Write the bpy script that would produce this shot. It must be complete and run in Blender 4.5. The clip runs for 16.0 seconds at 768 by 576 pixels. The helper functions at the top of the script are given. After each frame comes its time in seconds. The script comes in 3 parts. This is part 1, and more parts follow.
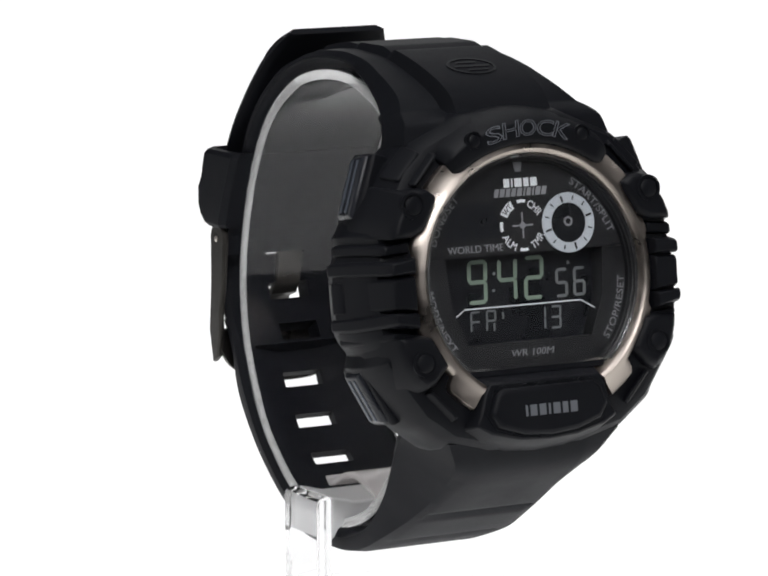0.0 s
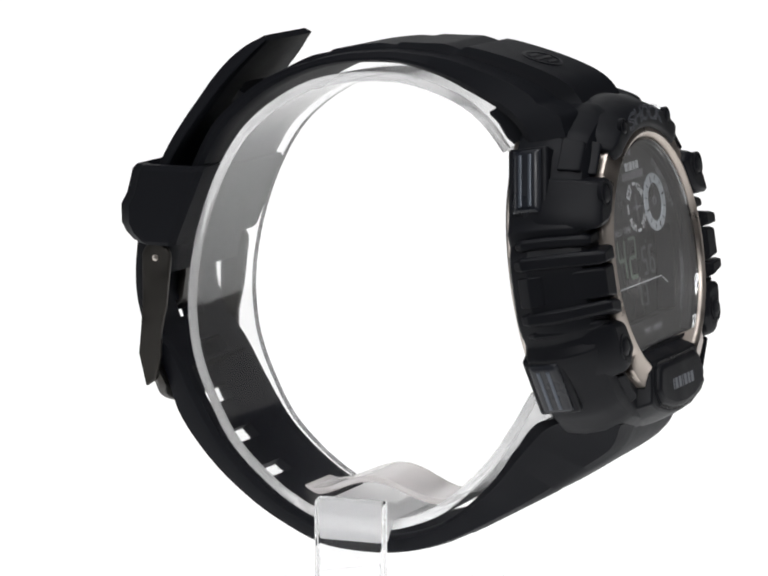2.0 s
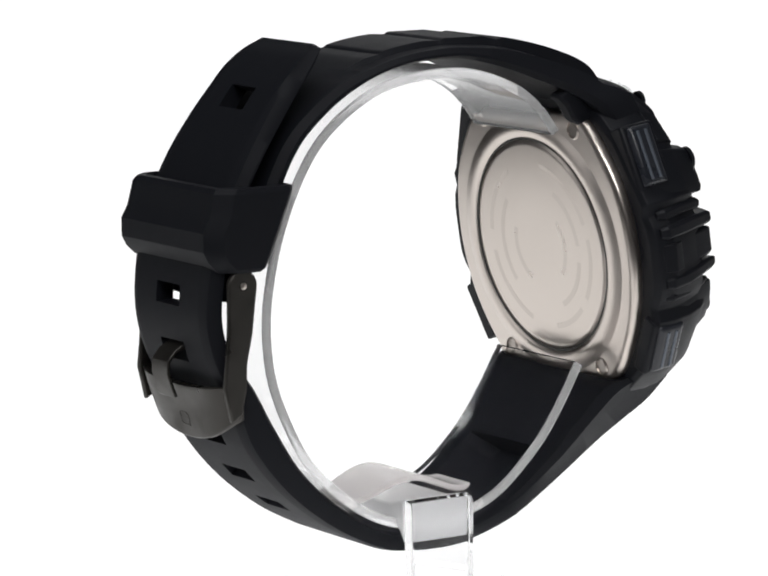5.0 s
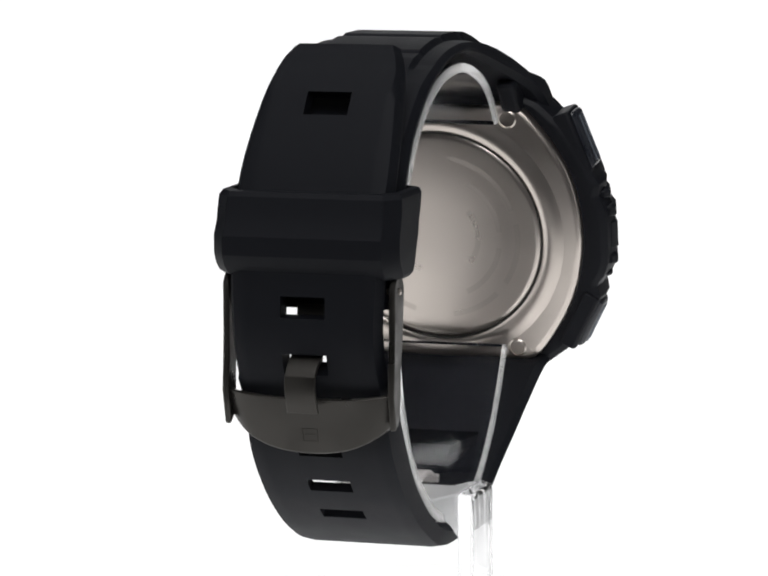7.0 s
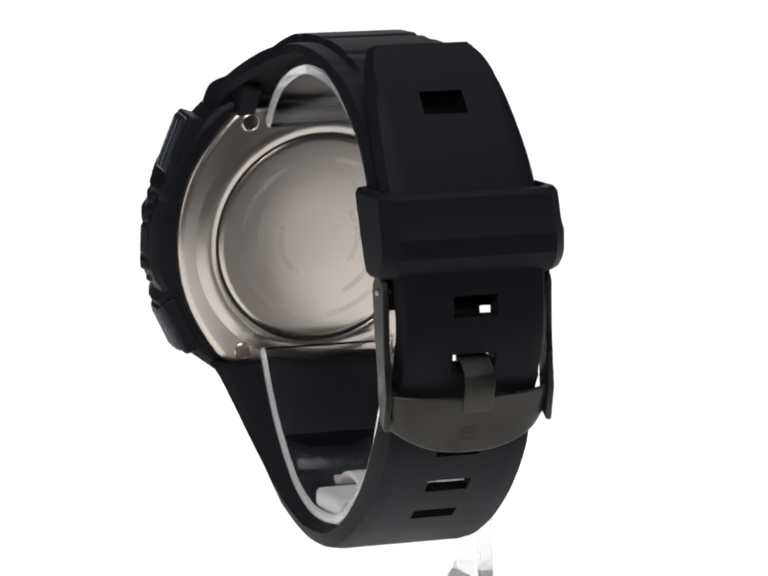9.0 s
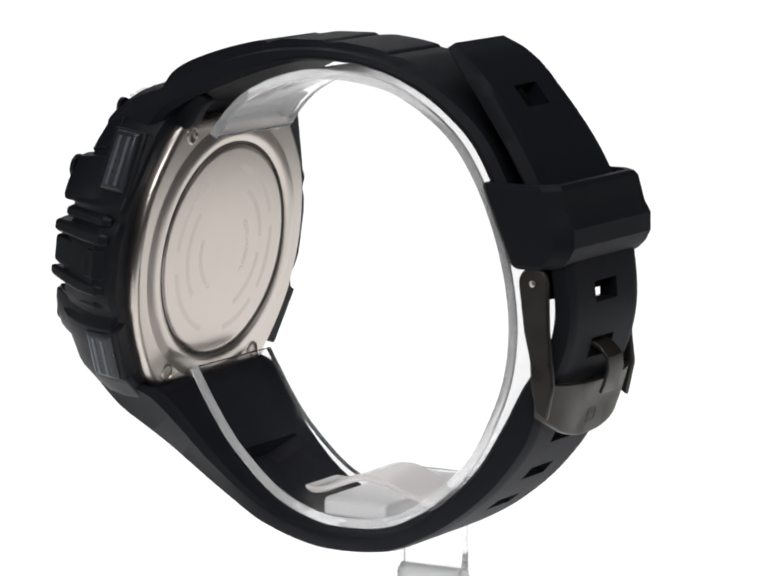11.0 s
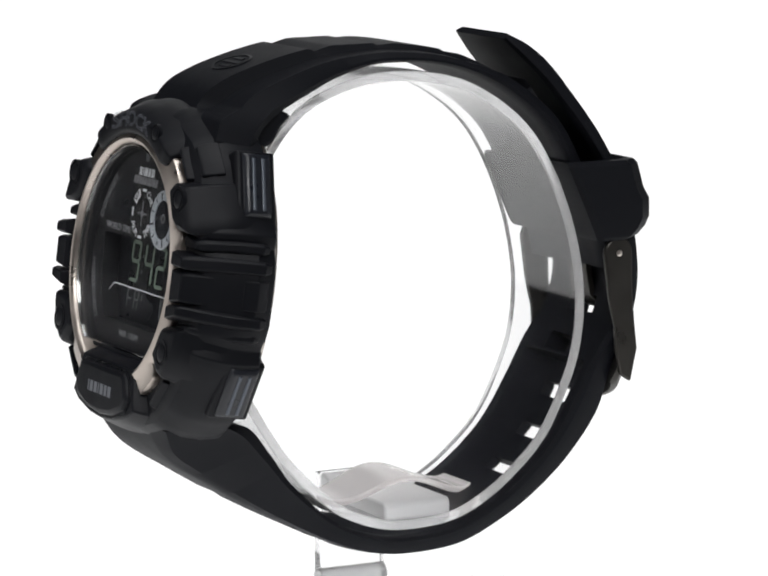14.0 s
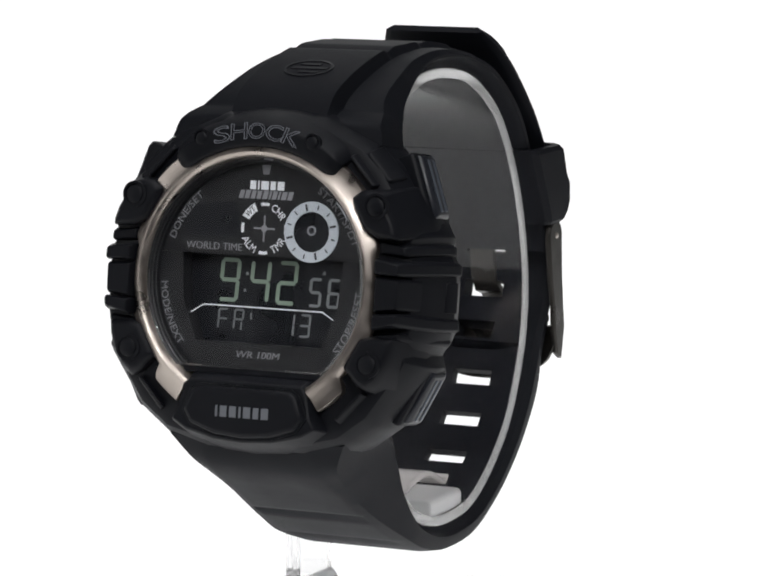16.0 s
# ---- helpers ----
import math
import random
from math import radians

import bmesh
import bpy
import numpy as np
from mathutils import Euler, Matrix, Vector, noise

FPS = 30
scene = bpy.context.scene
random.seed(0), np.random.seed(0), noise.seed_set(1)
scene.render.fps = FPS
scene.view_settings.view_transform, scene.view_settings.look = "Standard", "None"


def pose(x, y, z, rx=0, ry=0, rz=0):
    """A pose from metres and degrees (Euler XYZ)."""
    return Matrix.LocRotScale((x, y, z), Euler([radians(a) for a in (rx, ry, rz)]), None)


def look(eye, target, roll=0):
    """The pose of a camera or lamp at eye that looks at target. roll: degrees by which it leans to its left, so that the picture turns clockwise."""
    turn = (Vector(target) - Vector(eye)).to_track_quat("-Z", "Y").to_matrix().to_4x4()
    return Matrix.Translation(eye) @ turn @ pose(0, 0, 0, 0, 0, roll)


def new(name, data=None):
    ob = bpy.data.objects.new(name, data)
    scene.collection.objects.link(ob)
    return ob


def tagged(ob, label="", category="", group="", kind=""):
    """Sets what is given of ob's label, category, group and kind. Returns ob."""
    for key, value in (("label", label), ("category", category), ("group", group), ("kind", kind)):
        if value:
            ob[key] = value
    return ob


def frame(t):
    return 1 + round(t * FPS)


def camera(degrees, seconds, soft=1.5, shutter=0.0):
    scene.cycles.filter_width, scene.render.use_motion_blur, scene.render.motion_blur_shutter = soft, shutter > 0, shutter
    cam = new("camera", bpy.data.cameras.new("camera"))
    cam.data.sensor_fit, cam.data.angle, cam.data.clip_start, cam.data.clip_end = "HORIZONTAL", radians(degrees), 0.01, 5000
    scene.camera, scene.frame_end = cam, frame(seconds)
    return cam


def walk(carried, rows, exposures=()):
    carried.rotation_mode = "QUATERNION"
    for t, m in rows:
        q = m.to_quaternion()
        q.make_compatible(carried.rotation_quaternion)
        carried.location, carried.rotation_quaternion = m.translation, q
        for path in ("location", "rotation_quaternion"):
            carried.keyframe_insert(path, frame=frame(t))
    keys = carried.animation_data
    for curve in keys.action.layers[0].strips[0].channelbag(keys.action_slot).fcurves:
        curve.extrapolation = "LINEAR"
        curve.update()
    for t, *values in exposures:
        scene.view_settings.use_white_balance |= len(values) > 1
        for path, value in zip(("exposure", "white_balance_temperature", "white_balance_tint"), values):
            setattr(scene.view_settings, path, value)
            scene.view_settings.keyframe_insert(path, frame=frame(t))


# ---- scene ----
# A digital sports watch on a clear display stand turns before a fixed camera in a white studio sweep.
cam = camera(11.11, 16.0, soft=2.1)
EYE = Vector((-0.000374, -0.60063, 0.1434))
TILT = radians(8.469)
VIEW = look(EYE, EYE + Vector((0, math.cos(TILT), -math.sin(TILT))), -0.512)
walk(cam, [(0.0, VIEW), (16.0, VIEW)])

# the turntable's angle: seconds, degrees
TURN = ((0, 28.45), (1, 47.1), (2, 65.8), (3, 84.6), (5.5, 132.9), (7, 162.2), (8, 181.5), (9.5, 209.8), (12, 258.4), (13, 277.7), (14, 296.5), (15, 315.0), (16, 333.4))


# ---- light ----
world = bpy.data.worlds.new("studio")
scene.world = world
world.use_nodes = True
wbg = world.node_tree.nodes["Background"]
wbg.inputs["Color"].default_value = (0.86, 0.93, 1.0, 1)
wbg.inputs["Strength"].default_value = 0.2


def softbox(name, eye, target, size, power, tint=(1, 1, 1)):
    data = bpy.data.lights.new(name, "AREA")
    data.shape, data.size, data.size_y, data.energy, data.color = "RECTANGLE", size[0], size[1], power, tint
    ob = new(name, data)
    ob.matrix_world = look(eye, target)
    return ob


softbox("softbox_top", (0.0, -0.1, 0.95), (0, 0, 0.05), (0.6, 0.5), 3.4, (0.99, 0.99, 1.0))
softbox("softbox_front", (0.05, -0.95, 0.8), (0, 0, 0.06), (0.6, 0.4), 5.8, (0.99, 0.99, 1.0))
softbox("softbox_rim", (0.76, 0.66, 0.08), (0, 0, 0.06), (0.5, 0.5), 0.16, (1.0, 0.98, 0.96))
softbox("softbox_side", (-0.885, -0.18, 0.24), (0, 0, 0.06), (0.56, 0.6), 1.1, (0.99, 0.99, 1.0))
softbox("softbox_fill", (0.87, -0.2, 0.18), (0, 0, 0.06), (0.36, 0.5), 0.3, (0.99, 0.99, 1.0))


# ---- materials ----
def material(name, base, rough=0.5, metal=0.0, spec=0.5, grain=0.0, scale=3000.0, vary=0.0, coat=0.0):
    m = bpy.data.materials.new(name)
    m.use_nodes = True
    nt = m.node_tree
    b = nt.nodes["Principled BSDF"]
    b.inputs["Base Color"].default_value = (*base, 1)
    b.inputs["Roughness"].default_value = rough
    b.inputs["Metallic"].default_value = metal
    b.inputs["Specular IOR Level"].default_value = spec
    b.inputs["Coat Weight"].default_value = coat
    if grain or vary:
        tc = nt.nodes.new("ShaderNodeTexCoord")
        fine = nt.nodes.new("ShaderNodeTexNoise")
        fine.inputs["Scale"].default_value, fine.inputs["Detail"].default_value = scale, 4
        wide = nt.nodes.new("ShaderNodeTexNoise")
        wide.inputs["Scale"].default_value, wide.inputs["Detail"].default_value = scale * 0.05, 3
        for n in (fine, wide):
            nt.links.new(tc.outputs["Object"], n.inputs["Vector"])
        if grain:
            bump = nt.nodes.new("ShaderNodeBump")
            bump.inputs["Strength"].default_value, bump.inputs["Distance"].default_value = grain, 0.00006
            nt.links.new(fine.outputs["Fac"], bump.inputs["Height"])
            nt.links.new(bump.outputs["Normal"], b.inputs["Normal"])
        if vary:
            ramp = nt.nodes.new("ShaderNodeMapRange")
            ramp.inputs["From Min"].default_value, ramp.inputs["From Max"].default_value = 0.3, 0.7
            ramp.inputs["To Min"].default_value, ramp.inputs["To Max"].default_value = rough - vary, rough + vary
            nt.links.new(wide.outputs["Fac"], ramp.inputs["Value"])
            nt.links.new(ramp.outputs["Result"], b.inputs["Roughness"])
            mix = nt.nodes.new("ShaderNodeMix")
            mix.data_type = "RGBA"
            mix.inputs["A"].default_value = (*[c * (1 - vary) for c in base], 1)
            mix.inputs["B"].default_value = (*[min(1, c * (1 + vary)) for c in base], 1)
            nt.links.new(wide.outputs["Fac"], mix.inputs["Factor"])
            nt.links.new(mix.outputs["Result"], b.inputs["Base Color"])
    return m


def clear(name, tint, rough, ior=1.4):
    m = material(name, tint, rough)
    b = m.node_tree.nodes["Principled BSDF"]
    b.inputs["Transmission Weight"].default_value = 1.0
    b.inputs["IOR"].default_value = ior
    return m


RUBBER = material("black_resin", (0.0066, 0.0073, 0.0102), 0.6, 0, 0.15, 0.35, 5000, 0.02)
RUBBER_CASE = material("black_moulded_resin", (0.0061, 0.0067, 0.0095), 0.5, 0, 0.2, 0.3, 4000, 0.06)
PUSHER = material("blue_black_pusher", (0.014, 0.016, 0.022), 0.34, 0, 0.5, 0.15, 4000, 0.1)
RIDGE = material("polished_ridge", (0.10, 0.115, 0.14), 0.3, 0.35, 0.5)
BEZEL = material("warm_grey_steel", (0.50, 0.445, 0.40), 0.36, 1.0, 0.5, 0.2, 6000, 0.12)
BACK = material("brushed_steel", (0.6, 0.545, 0.5), 0.3, 1.0, 0.5, 0.02, 5000, 0.02)
ENGRAVED = material("engraved_steel", (0.53, 0.48, 0.44), 0.3, 1.0, 0.5, 0.05, 5000, 0.04)
GUNMETAL = material("gunmetal", (0.046, 0.043, 0.039), 0.4, 0.7, 0.5, 0.25, 4000, 0.15)
DIAL = material("dial_black", (0.011, 0.0115, 0.013), 0.45, 0, 0.4, 0.1, 4000, 0.1)
LCD = material("display_dark", (0.008, 0.009, 0.0115), 0.3, 0, 0.4, 0, 3000, 0.1)
SEGMENT = material("segment_grey_green", (0.23, 0.30, 0.24), 0.45, 0.3, 0.3)
SEGMENT_SMALL = material("segment_pale_grey", (0.2, 0.215, 0.22), 0.45, 0.3, 0.3)
GHOST = material("segment_faint", (0.017, 0.019, 0.02), 0.5, 0, 0.2)
INK_WHITE = material("white_ink", (0.72, 0.75, 0.78), 0.6, 0, 0.2)
INK_GREY = material("grey_ink", (0.24, 0.245, 0.26), 0.6, 0, 0.2)
ENAMEL = material("pale_grey_enamel", (0.46, 0.50, 0.54), 0.5, 0, 0.3)
PAINT_GREY = material("grey_letter_paint", (0.2, 0.21, 0.24), 0.55, 0, 0.3)
PAINT_LIGHT = material("light_letter_paint", (0.17, 0.18, 0.2), 0.55, 0, 0.3)
ACRYLIC = clear("clear_acrylic", (0.97, 0.97, 0.975), 0.06, 1.3)
POST = clear("polished_acrylic", (0.94, 0.94, 0.945), 0.04, 1.4)
MILKY = clear("milky_acrylic", (0.92, 0.92, 0.92), 0.3)
MILKY.node_tree.nodes["Principled BSDF"].inputs["Transmission Weight"].default_value = 0.6
SADDLE = clear("rippled_acrylic", (0.96, 0.93, 0.92), 0.2, 1.3)
SADDLE.node_tree.nodes["Principled BSDF"].inputs["Transmission Weight"].default_value = 0.6
FROSTED = clear("cut_acrylic_edge", (1.0, 1.0, 1.0), 0.12, 1.04)
FROSTED.node_tree.nodes["Principled BSDF"].inputs["Transmission Weight"].default_value = 0.75
CRYSTAL = clear("watch_crystal", (1, 1, 1), 0.0, 1.5)

# tones of the unseen room and table, kept low so reflections stay dark
ROOM = material("grey_studio_paint", (0.25, 0.25, 0.26), 0.85, 0, 0.2, 0.1, 60, 0.06)
DARK = material("dark_unseen_table", (0.03, 0.03, 0.032), 0.8, 0, 0.2, 0.1, 60, 0.06)
# emission is added to burn the sweep out to white; no lamp stands behind it
WHITE = material("white_glowing_sweep", (0.25, 0.25, 0.25), 0.9, 0, 0.1)
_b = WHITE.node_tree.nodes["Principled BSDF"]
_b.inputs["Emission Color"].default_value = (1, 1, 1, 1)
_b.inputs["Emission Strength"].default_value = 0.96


# ---- building tools (millimetres in, metres out) ----
LEAN = radians(8.4)
CO = Vector((0.0, -43.7, 61.2))
CU, CV, CW = Vector((1, 0, 0)), Vector((0, math.sin(LEAN), math.cos(LEAN))), Vector((0, -math.cos(LEAN), math.sin(LEAN)))


def on_case(u, v, w):
    """A point of the case: u towards three o'clock, v towards twelve, w out of the face."""
    return CO + CU * u + CV * v + CW * w


TAPER_W, TAPER_G = (-6.0, -3.0, 0.0, 1.5, 3.0), (1.0, 0.84, 0.6, 0.5, 0.45)


def on_flank(u, v, w):
    """As on_case, with the flanks drawn in towards the front."""
    r = math.hypot(u, v)
    if r > 21.0:
        k = (21.0 + (r - 21.0) * float(np.interp(w, TAPER_W, TAPER_G))) / r
        u, v = u * k, v * k
    return on_case(u, v, w)


def on_side(u, v, w):
    """As on_flank, with the middle of the flank swelling towards the back."""
    k = float(np.interp(w, (-12.0, -9.0, -5.0), (0.9, 1.7, 0.0)))
    return on_flank(u + math.copysign(k, u) * (abs(u) > 23), v, w)


def mesh_ob(name, verts, faces, mat, parent, label="", sharp=32, bevel=0.0, seg=2):
    me = bpy.data.meshes.new(name)
    me.from_pydata([tuple(Vector(v) * 0.001) for v in verts], [], faces)
    me.validate()
    bm = bmesh.new()
    bm.from_mesh(me)
    bmesh.ops.remove_doubles(bm, verts=bm.verts, dist=1e-7)
    bmesh.ops.recalc_face_normals(bm, faces=bm.faces)
    bm.to_mesh(me)
    bm.free()
    me.shade_smooth()
    me.set_sharp_from_angle(angle=radians(sharp))
    me.materials.append(mat)
    ob = new(name, me)
    ob.parent = parent
    if bevel:
        mod = ob.modifiers.new("bevel", "BEVEL")
        mod.width, mod.segments, mod.limit_method, mod.angle_limit = bevel * 0.001, seg, "ANGLE", radians(30)
        mod.harden_normals = False
    if label:
        ob["label"] = label
    return ob


def rings(loops, closed=True, cap0=True, cap1=True):
    """Faces that join loops of equal length; caps close the ends."""
    n = len(loops[0])
    verts = [p for lp in loops for p in lp]
    faces = []
    for i in range(len(loops) - 1):
        for j in range(n if closed else n - 1):
            k = (j + 1) % n
            faces.append((i * n + j, i * n + k, (i + 1) * n + k, (i + 1) * n + j))
    if cap0:
        faces.append(tuple(range(n - 1, -1, -1)))
    if cap1:
        faces.append(tuple((len(loops) - 1) * n + j for j in range(n)))
    return verts, faces


def shrink(poly, d):
    """The polygon (anticlockwise) moved inwards by d."""
    out, n = [], len(poly)
    for i in range(n):
        a, b, c = Vector(poly[i - 1]), Vector(poly[i]), Vector(poly[(i + 1) % n])
        e, f = (b - a).normalized(), (c - b).normalized()
        m = Vector((-e.y - f.y, e.x + f.x))
        m = m.normalized() / max(0.5, math.sqrt(max(0.05, (1 + e.dot(f)) / 2)))
        out.append(tuple(b + m * d))
    return out


def ccw(poly):
    a = sum(poly[i - 1][0] * poly[i][1] - poly[i][0] * poly[i - 1][1] for i in range(len(poly)))
    return list(poly) if a > 0 else list(reversed(poly))


def block(name, poly, levels, mat, parent, label="", place=on_case, bevel=0.25, sharp=32):
    """A block over a polygon: levels are (height, inset)."""
    poly = ccw(poly)
    loops = [[place(x, y, h) for x, y in (shrink(poly, d) if d else poly)] for h, d in levels]
    return mesh_ob(name, *rings(loops), mat, parent, label, sharp, bevel)


def ring_arc(r, a0, a1, n, cx=0.0, cy=0.0):
    return [(cx + r * math.cos(radians(a0 + (a1 - a0) * i / n)), cy + r * math.sin(radians(a0 + (a1 - a0) * i / n))) for i in range(n + 1)]


def disc(r, n=40, cx=0.0, cy=0.0):
    return ring_arc(r, 0, 360, n, cx, cy)[:-1]


def merge(groups):
    verts, faces = [], []
    for v, f in groups:
        k = len(verts)
        verts += list(v)
        faces += [tuple(i + k for i in q) for q in f]
    return verts, faces


def slab(poly, h0, h1, place=on_case):
    poly = ccw(poly)
    return rings([[place(x, y, h0) for x, y in poly], [place(x, y, h1) for x, y in poly]])


def glyphs(word, size, width=None, outline=0.0):
    """Flat outlines of a word in the built-in font, centred, as vertices and faces in millimetres."""
    cu = bpy.data.curves.new("word", "FONT")
    cu.body, cu.size, cu.align_x, cu.align_y, cu.resolution_u = word, 1.0, "CENTER", "CENTER", 3
    cu.extrude = 0.03
    if outline:
        cu.extrude, cu.fill_mode, cu.bevel_depth, cu.bevel_resolution = 0.0, "NONE", outline, 0
    ob = new("word", cu)
    me = ob.evaluated_get(bpy.context.evaluated_depsgraph_get()).to_mesh()
    vs, fs = [v.co.copy() for v in me.vertices], [tuple(p.vertices) for p in me.polygons]
    ob.to_mesh_clear()
    bpy.data.objects.remove(ob)
    bpy.data.curves.remove(cu)
    xs, ys = [v.x for v in vs], [v.y for v in vs]
    ky = size / (max(ys) - min(ys))
    kx = width / (max(xs) - min(xs)) if width else ky
    mx, my = (max(xs) + min(xs)) / 2, (max(ys) + min(ys)) / 2
    return [((v.x - mx) * kx, (v.y - my) * ky, v.z) for v in vs], fs


def print_word(name, word, u, v, size, mat, parent, w, width=None, turn=0.0, bend=0.0, slant=0.0, thick=1.0, outline=0.0):
    vs, fs = glyphs(word, size, width, outline)
    ca, sa = math.cos(radians(turn)), math.sin(radians(turn))
    pts = []
    for x, y, z in vs:
        x += slant * y
        if bend:                                   # wraps the line round a circle of that radius
            a = x / bend
            x, y = (bend + y) * math.sin(a), (bend + y) * math.cos(a) - bend
        pts.append(on_case(u + x * ca - y * sa, v + x * sa + y * ca, w + z * thick))
    return mesh_ob(name, pts, fs, mat, parent)


def bars_word(name, u, v, widths, height, mat, parent, w, gap=0.25, slant=0.0):
    """Plain bars in the place of lettering."""
    total = sum(widths) + gap * (len(widths) - 1)
    x, groups = u - total / 2, []
    for k in widths:
        h = height / 2
        groups.append(slab([(x - slant * h, v - h), (x + k - slant * h, v - h), (x + k + slant * h, v + h), (x + slant * h, v + h)], w, w + 0.05))
        x += k + gap
    return mesh_ob(name, *merge(groups), mat, parent)


# ---- setting ----
def build_sweep():
    """White floor that curves up into a wall behind."""
    prof = [(-0.1, 0.0)] + [(0.9 + 0.6 * math.sin(a), 0.6 - 0.6 * math.cos(a)) for a in [math.pi / 2 * i / 12 for i in range(13)]] + [(1.5, 2.2)]
    outer = [(y + (0.004 if y > 1.4 else 0), z - 0.02) for y, z in prof]
    loops = []
    for x in (-0.25, 0.25):
        loops.append([(x * 1000, y * 1000, z * 1000) for y, z in prof + [(y + 0.02, z) for y, z in reversed(outer)]])
    return tagged(mesh_ob("backdrop", *rings(loops), WHITE, None), "seamless white studio sweep under and behind the stand, with glow added to keep it pure white", "backdrop", kind="structure")


build_sweep()


def build_room():
    """Unseen additions that shape reflections: plain table under the sweep, closed grey studio round it."""
    def box(name, x0, x1, y0, y1, z0, z1, mat, label, cat):
        v = [(x * 1000, y * 1000, z * 1000) for z in (z0, z1) for x, y in ((x0, y0), (x1, y0), (x1, y1), (x0, y1))]
        f = [(0, 3, 2, 1), (4, 5, 6, 7), (0, 1, 5, 4), (1, 2, 6, 5), (2, 3, 7, 6), (3, 0, 4, 7)]
        tagged(mesh_ob(name, v, f, mat, None), label, cat, kind="structure")
    box("table", -0.36, 0.36, -0.32, 0.9, -0.80, -0.022, DARK, "plain dark table under the white sweep, added out of view", "table")
    box("floor", -2.6, 2.6, -2.6, 2.6, -0.90, -0.80, ROOM, "plain grey studio floor, added out of view", "floor")
    box("ceiling", -2.6, 2.6, -2.6, 2.6, 2.4, 2.5, ROOM, "plain grey studio ceiling, added out of view", "ceiling")
    box("wall_north", -2.5, 2.5, 2.5, 2.6, -0.80, 2.4, ROOM, "plain grey studio wall, added out of view", "wall")
    box("wall_south", -2.5, 2.5, -2.6, -2.5, -0.80, 2.4, ROOM, "plain grey studio wall, added out of view", "wall")
    box("wall_west", -2.6, -2.5, -2.6, 2.6, -0.80, 2.4, ROOM, "plain grey studio wall, added out of view", "wall")
    box("wall_east", 2.5, 2.6, -2.6, 2.6, -0.80, 2.4, ROOM, "plain grey studio wall, added out of view", "wall")


build_room()

# ---- the watch ----
watch = tagged(new("wrist_watch"), "black resin digital sports wrist watch on a clear stand", "watch")


def half_outline():
    """The case seen from the front, right half from twelve to six o'clock."""
    return [(0, 24.6), (8, 24.2), (16.4, 20.6), (20.1, 17.3), (25.0, 9.2), (25.7, 7.6), (25.0, 5.7), (25.8, 4.0), (26.2, 1.6), (26.2, -5.4),
            (25.8, -7.4), (25.0, -9.1), (25.5, -11.0), (24.9, -12.2), (19.4, -19.9), (14.8, -23.3), (8, -25.0), (0, -25.2)]


def build_case():
    right = half_outline()
    poly = ccw(right + [(-u, v) for u, v in reversed(right[1:-1])])
    dense = []
    for i in range(len(poly)):
        a, b = poly[i], poly[(i + 1) % len(poly)]
        for k in range(4):
            dense.append((a[0] + (b[0] - a[0]) * k / 4, a[1] + (b[1] - a[1]) * k / 4))
    def scaled(f, w):
        rear = float(np.interp(w, (-12.4, -9.0, -5.0), (0.7, 1.3, 0.0)))
        return [on_case(u * f + math.copysign(rear * max(0.0, 1 - (v / 8.5) ** 4), u) * (abs(u) > 20), v * f, w) for u, v in dense]
    def to_circle(r, w, f=0.0):
        out = []
        for u, v in dense:
            d = math.hypot(u, v)
            q = r + (d * 0.9 - r) * f
            out.append(on_case(u / d * q, v / d * q, w))
        return out
    loops = [to_circle(12, -12.4), scaled(0.975, -12.4), scaled(1.01, -11.8), scaled(1.02, -9), scaled(1.01, -6), scaled(0.975, -3.2),
             scaled(0.94, -1.8), scaled(0.9, -1.25), to_circle(21.4, -1.15), to_circle(19.8, -0.85), to_circle(19.6, -8.0), to_circle(12, -8.1)]
    mesh_ob("case_body", *rings(loops), RUBBER_CASE, watch, "black moulded resin case with scalloped sides", 28, 0.15)


build_case()


# metal bezel: a ring cut flat above the lower guard, with lobes that show between the guards
def build_bezel():
    n, loops = 170, []
    for i in range(n + 1):
        deg = -57.5 + 295.0 * i / n
        lobe = max(0.0, *[min(1.0, max(0.0, 5.0 - abs(((deg - c + 180) % 360) - 180) / 2.2)) for c in (47, 133, -53, 233)])
        step = max(0.0, *[min(1.0, max(0.0, 3.0 - abs(((deg - c + 180) % 360) - 180) / 1.5)) for c in (17.5, 162.5, -20, 200)])
        out = 19.75 + 1.85 * lobe + 0.6 * step * (1 - lobe)
        a = radians(deg)
        prof = [(17.7, -6.0), (17.7, 0.2), (17.95, 0.75), (18.4, 1.0), (18.9, 0.82), (19.4, 0.45), (out - 0.15, 0.1), (out, -0.15), (out, -2.4), (19.5, -6.0)]
        loops.append([on_case(r * math.cos(a), r * math.sin(a), w) for r, w in prof])
    mesh_ob("bezel_ring", *rings(loops), BEZEL, watch, "warm grey satin steel bezel ring", 40)


build_bezel()


def flat_disc(r, cut, n=72, cu=0.0):
    """A disc whose lower part is cut off straight at v = cut."""
    a = math.degrees(math.asin(cut / r))
    return ring_arc(r, a, 180 - a, n, cu, 0)


